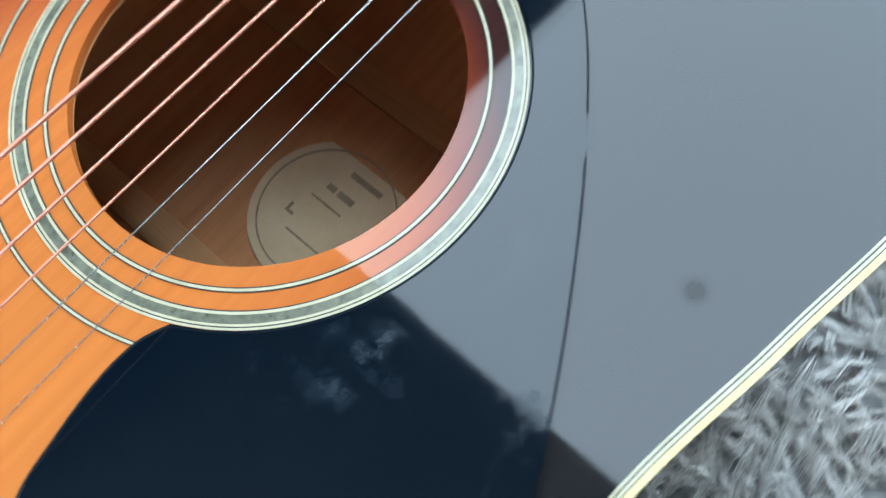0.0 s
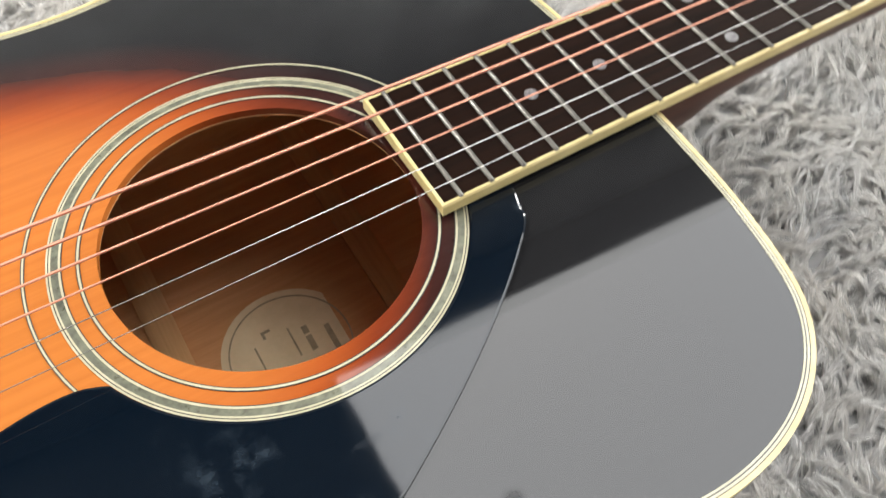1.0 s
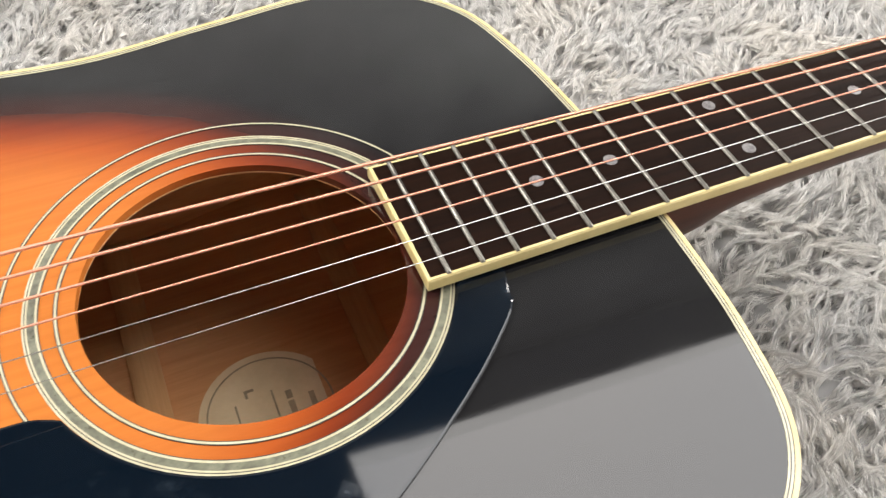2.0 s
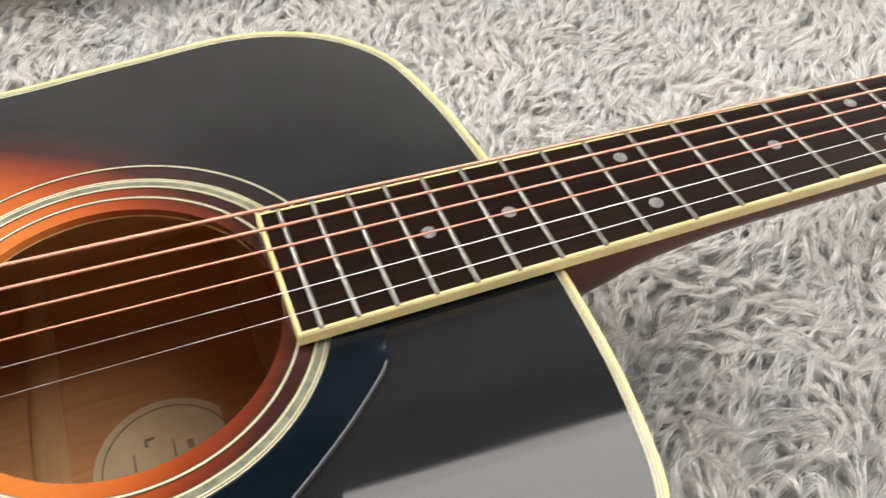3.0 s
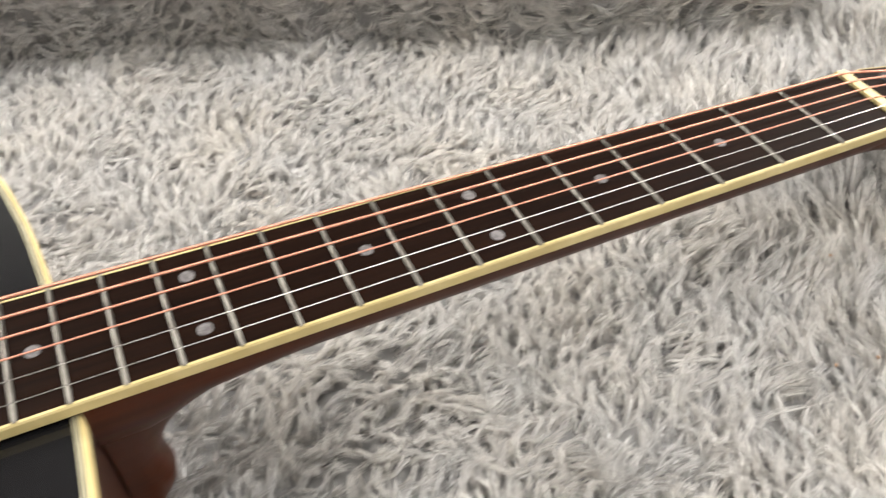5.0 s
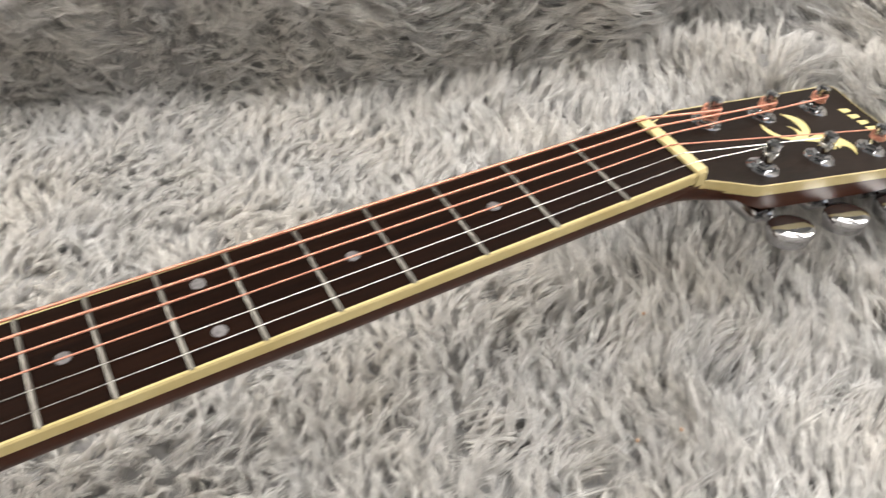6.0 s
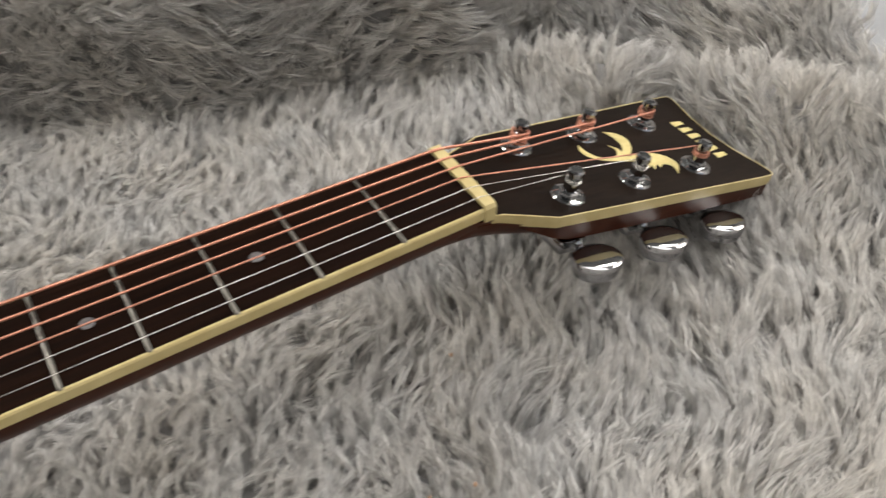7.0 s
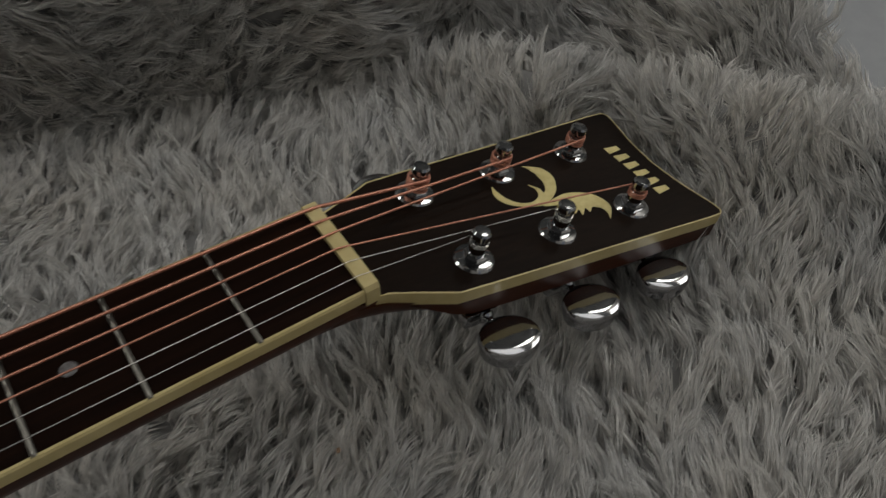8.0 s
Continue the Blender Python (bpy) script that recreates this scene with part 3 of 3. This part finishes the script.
secs = []
for i in range(46):
    x = 0.010 - i * 0.0080
    if x < -0.35:
        x = -0.35
    w = (half_width(min(x, 0)) - 0.0004)
    base = 0.0120 + 0.0035 * min(max(-x / 0.3, 0), 1)
    heel = 0.0
    if x < -0.262:
        u = (-0.262 - x) / 0.068
        heel = 0.012 * min(u, 1.0) ** 2 if u < 0.8 else 0.0077 + (min(u, 1.0) - 0.8) / 0.2 * 0.012
    secs.append(neck_section(x, w, 0.0022 if x < -0.004 else -0.0005, base + heel + (0.002 if x < -0.004 else 0)))
neck = part("neck", loft(secs), MAHOGANY, guitar, "reddish-brown mahogany neck")
# heel: stacked sections that narrow downwards and kick forward at the cap
hs = []
for z, front, w in ((-0.010, -0.285, 0.0225), (-0.018, -0.292, 0.0215), (-0.024, -0.305, 0.0200), (-0.030, -0.3155, 0.0185), (-0.040, -0.3255, 0.0165), (-0.053, -0.3315, 0.0145), (-0.066, -0.3325, 0.0130), (-0.076, -0.3305, 0.0125), (-0.084, -0.3315, 0.0122), (-0.0975, -0.3400, 0.0118)):
    hs.append([Vector((-0.3495 + (front + 0.3495) * math.sin(a) ** 0.7, -w * math.cos(a), z)) for a in np.linspace(0, math.pi, 15)])
part("heel", loft(hs), MAHOGANY, neck, "carved mahogany heel")

# ---- headstock, in axes of its own tilted back by 12 degrees ----
HEAD = pose(0.004, 0, 0.0015, 0, 12, 0)
side_pts = [(0.0, 0.0208), (0.004, 0.0214), (0.012, 0.0245), (0.0265, 0.0306), (0.060, 0.0325), (0.100, 0.0345), (0.148, 0.0372)]
tip_pts = [(0.1555, 0.0372), (0.1575, 0.0350), (0.1570, 0.0290), (0.1537, 0.0150), (0.1522, 0.0)]
right = [Vector((s, -y)) for s, y in side_pts[:4]] + spline([Vector((s, -y)) for s, y in side_pts[3:]], 3)[1:] + spline([Vector((s, -y)) for s, y in tip_pts], 4)
head_loop = right + [Vector((p.x, -p.y)) for p in right[-2::-1]]


def placed(bm, m):
    bmesh.ops.transform(bm, matrix=m, verts=bm.verts)
    return bm


head_block = plate([[p for p in inset(head_loop, 0.0002) if p.x > 0.009]], -0.0145, -0.0031)
for v in head_block.verts:
    if v.co.z < -0.01:
        u = min(max((v.co.x - 0.008) / 0.032, 0), 1)
        v.co.z = -0.0060 - 0.0075 * u * u * (3 - 2 * u) + 0.0015 * max(v.co.x - 0.10, 0) / 0.05
headstock = part("headstock", placed(head_block, HEAD), MAHOGANY, guitar, "mahogany headstock with a dark rosewood face")
part("face", placed(plate([inset(head_loop, 0.0005)], -0.0032, 0.0), HEAD), OVERLAY, headstock, "dark rosewood headstock face")
part("head_binding", placed(band(head_loop, inset(head_loop, 0.0006), -0.0052, 0.0001), HEAD), CREAM, headstock, "cream headstock binding")
part("volute", loft([neck_section(x, w, z, d) for x, w, z, d in ((-0.024, 0.0200, 0.0, 0.0110), (-0.004, 0.0207, -0.0006, 0.0128), (0.006, 0.0218, -0.003, 0.0128), (0.016, 0.0250, -0.0055, 0.0120), (0.028, 0.0296, -0.008, 0.0112))]), MAHOGANY, headstock)


def flat_shape(points, z0=0.0, z1=0.00018):
    return placed(plate([points], z0, z1), HEAD)


# inlaid ornament: two flowing crescents
def crescent(outer, inner):
    return spline([Vector(p) for p in outer], 6) + spline([Vector(p) for p in inner], 6)[1:-1]


part("ornament", flat_shape(crescent([(0.0715, 0.0115), (0.0692, 0.0071), (0.0696, 0.0027), (0.0726, -0.0009), (0.0774, -0.0033), (0.0826, -0.0049), (0.0871, -0.0046), (0.0921, -0.0023), (0.0966, 0.0012), (0.1000, 0.0064), (0.1004, 0.0110), (0.0982, 0.0147), (0.0920, 0.0177)],
                                     [(0.0920, 0.0177), (0.0938, 0.0148), (0.0936, 0.0142), (0.0946, 0.0113), (0.0942, 0.0108), (0.0940, 0.0065), (0.0920, 0.0026), (0.0897, 0.0010), (0.0897, 0.0035), (0.0867, 0.0072), (0.0879, 0.0039), (0.0868, 0.0008), (0.0841, -0.0012), (0.0799, -0.0019), (0.0757, -0.0002), (0.0729, 0.0032), (0.0718, 0.0069), (0.0715, 0.0115)])[::-1]), GOLD, headstock, "pale gold crescent inlay")
part("ornament", flat_shape(crescent([(0.0840, -0.0054), (0.0878, -0.0044), (0.0921, -0.0033), (0.0980, -0.0027), (0.1041, -0.0042), (0.1089, -0.0072), (0.1113, -0.0118), (0.1106, -0.0166), (0.1054, -0.0218)],
                                     [(0.1054, -0.0218), (0.1070, -0.0182), (0.1066, -0.0152), (0.1042, -0.0136), (0.1030, -0.0134), (0.1004, -0.0152), (0.0999, -0.0127), (0.0962, -0.0156), (0.0967, -0.0124), (0.0937, -0.0138), (0.0942, -0.0105), (0.0915, -0.0077), (0.0863, -0.0064), (0.0840, -0.0054)])[::-1], 0.0001, 0.00024), GOLD, headstock, "pale gold feathered inlay")
# maker's mark as six plain blocks
for k in range(6):
    y = 0.0133 - 0.00575 * k
    x = 0.1368 + 0.0003 * k
    part("maker_mark_block", flat_shape([Vector((x + a, y + b)) for a, b in ((0.0, 0.0019), (0.0, -0.0021), (0.0072, -0.0012), (0.0072, 0.0014))][::-1]), GOLD, headstock)


def tuner(side):
    """Tuning machine at the head's axes' origin: post above, gear and button below; side: -1 or 1."""
    t = new("tuning_machine")
    ident = Matrix()
    part("washer", lathe([(0.0001, 0.0011), (0.0046, 0.0011), (0.0070, 0.0007), (0.0075, 0.0), (0.0001, 0.0)][::-1], 32, ident), CHROME, t, "chrome washer")
    part("hex_nut", lathe([(0.0001, 0.0010), (0.0045, 0.0010), (0.0045, 0.0022), (0.0038, 0.0030), (0.0001, 0.0030)], 6, ident), CHROME, t)
    part("post", lathe([(0.0001, 0.0028), (0.0031, 0.0028), (0.0031, 0.0068), (0.0024, 0.0078), (0.0024, 0.0094), (0.0033, 0.0102), (0.0034, 0.0122), (0.0027, 0.0130), (0.0001, 0.0132)], 24, ident), CHROME, t, "chrome string post")
    part("gear_housing", box(-0.0075, 0.0075, -0.0085 if side > 0 else -0.0125, 0.0125 if side > 0 else 0.0085, -0.0222, -0.0146, 0.0022), CHROME, t, "chrome gear housing")
    part("shaft", lathe([(0.0001, 0.0), (0.0030, 0.0), (0.0030, 0.003), (0.0019, 0.004), (0.0019, 0.0085), (0.0032, 0.0092), (0.0032, 0.0110), (0.0001, 0.0110)], 16, pose(0.0018, side * 0.010, -0.0180, -90 * side)), CHROME, t)
    prof = [(0.02, -1.0), (0.70, -0.96), (0.88, -0.78), (0.93, -0.4), (0.95, 0.15), (1.0, 0.25), (1.0, 0.62), (0.96, 0.82), (0.88, 0.92), (0.60, 0.98), (0.30, 1.0), (0.02, 1.01)]
    part("button", lathe([(r, h) for r, h in prof], 36, pose(0.0018, side * (0.0253 if side < 0 else 0.0225), -0.0178 if side < 0 else -0.0200, 8 * side, -3, 0) @ Matrix.Diagonal((0.0118, 0.0096, 0.0045, 1))), CHROME, t, "polished oval chrome button")
    return t


posts = []
for side in (-1, 1):
    first = None
    for s in (0.0405, 0.0800, 0.1200):
        y = side * 0.0187
        m = HEAD @ pose(s, y, 0)
        posts.append(m @ Vector((0, 0, 0.0086)))
        if first is None:
            first = tuner(side)
            first.parent = headstock
            first.matrix_basis = m
        else:
            copy_thing(first, m)

# strings: saddle to nut to post; the four low ones are wound
order = [posts[3], posts[4], posts[5], posts[2], posts[1], posts[0]]
for k, (r, mat) in enumerate(((0.00064, BRONZE), (0.00053, BRONZE), (0.00043, BRONZE), (0.00033, BRONZE), (0.00018, STEEL), (0.00015, STEEL))):
    f = 1 - k / 2.5
    nut_p, sad = Vector((0.0005, 0.0009 + f * 0.0167, 0.0091)), Vector((-0.634, f * 0.0259, 0.0134))
    post = order[k]
    side = 1 if post.y > 0 else -1
    pts = [Vector((-0.6445, f * 0.0259, 0.0078)), sad]
    pts += [sad.lerp(nut_p, u) for u in np.linspace(0.1, 1, 10)]
    pts += [Vector((0.0045, 0.0009 + f * 0.0167 + (post.y - f * 0.0167) * 0.03, 0.0084))]
    touch = post + Vector((0, -side * (0.0031 + r), 0.0))
    pts += [pts[-1].lerp(touch, u) for u in (0.35, 0.7, 1.0)]
    down = (HEAD.to_3x3() @ Vector((0, 0, 1))).normalized()
    ax, ay = HEAD.to_3x3() @ Vector((1, 0, 0)), Vector((0, 1, 0))
    turns = 3.2 if mat == BRONZE else 4.0
    for i in range(1, 61):
        a = -side * math.pi / 2 + side * 2 * math.pi * turns * i / 60
        pts.append(post + (0.0031 + r) * (math.cos(a) * ax + math.sin(a) * ay) - down * (r * 2.7 * turns * i / 60))
    part("string", tube(pts, r, 8), mat, guitar, "bronze-wound string" if mat == BRONZE else "plain steel string")

# lint caught in the blanket's pile: dark specks and rusty flecks
def lint(x, y, mat, size, label):
    z = float(rug_height(np.array(x), np.array(y))) + 0.0145
    bm = bmesh.new()
    bmesh.ops.create_icosphere(bm, subdivisions=1, radius=size, matrix=pose(x, y, z, 20, 30, 50) @ Matrix.Diagonal((1.4, 0.8, 0.7, 1)))
    tagged(part("lint_speck", bm, mat), label, "lint", "lint specks on the blanket")


for x, y in ((-0.117, -0.007), (-0.142, -0.010), (0.122, -0.106), (0.008, -0.109)):
    lint(x, y, BLACK_LINE, 0.0009, "tiny dark lint speck caught in the fur")
for x, y in ((-0.0498, -0.0857), (-0.0257, -0.0307), (-0.0666, -0.0797)):
    lint(x, y, RUST, 0.0012, "tiny rust-coloured lint fleck caught in the fur")
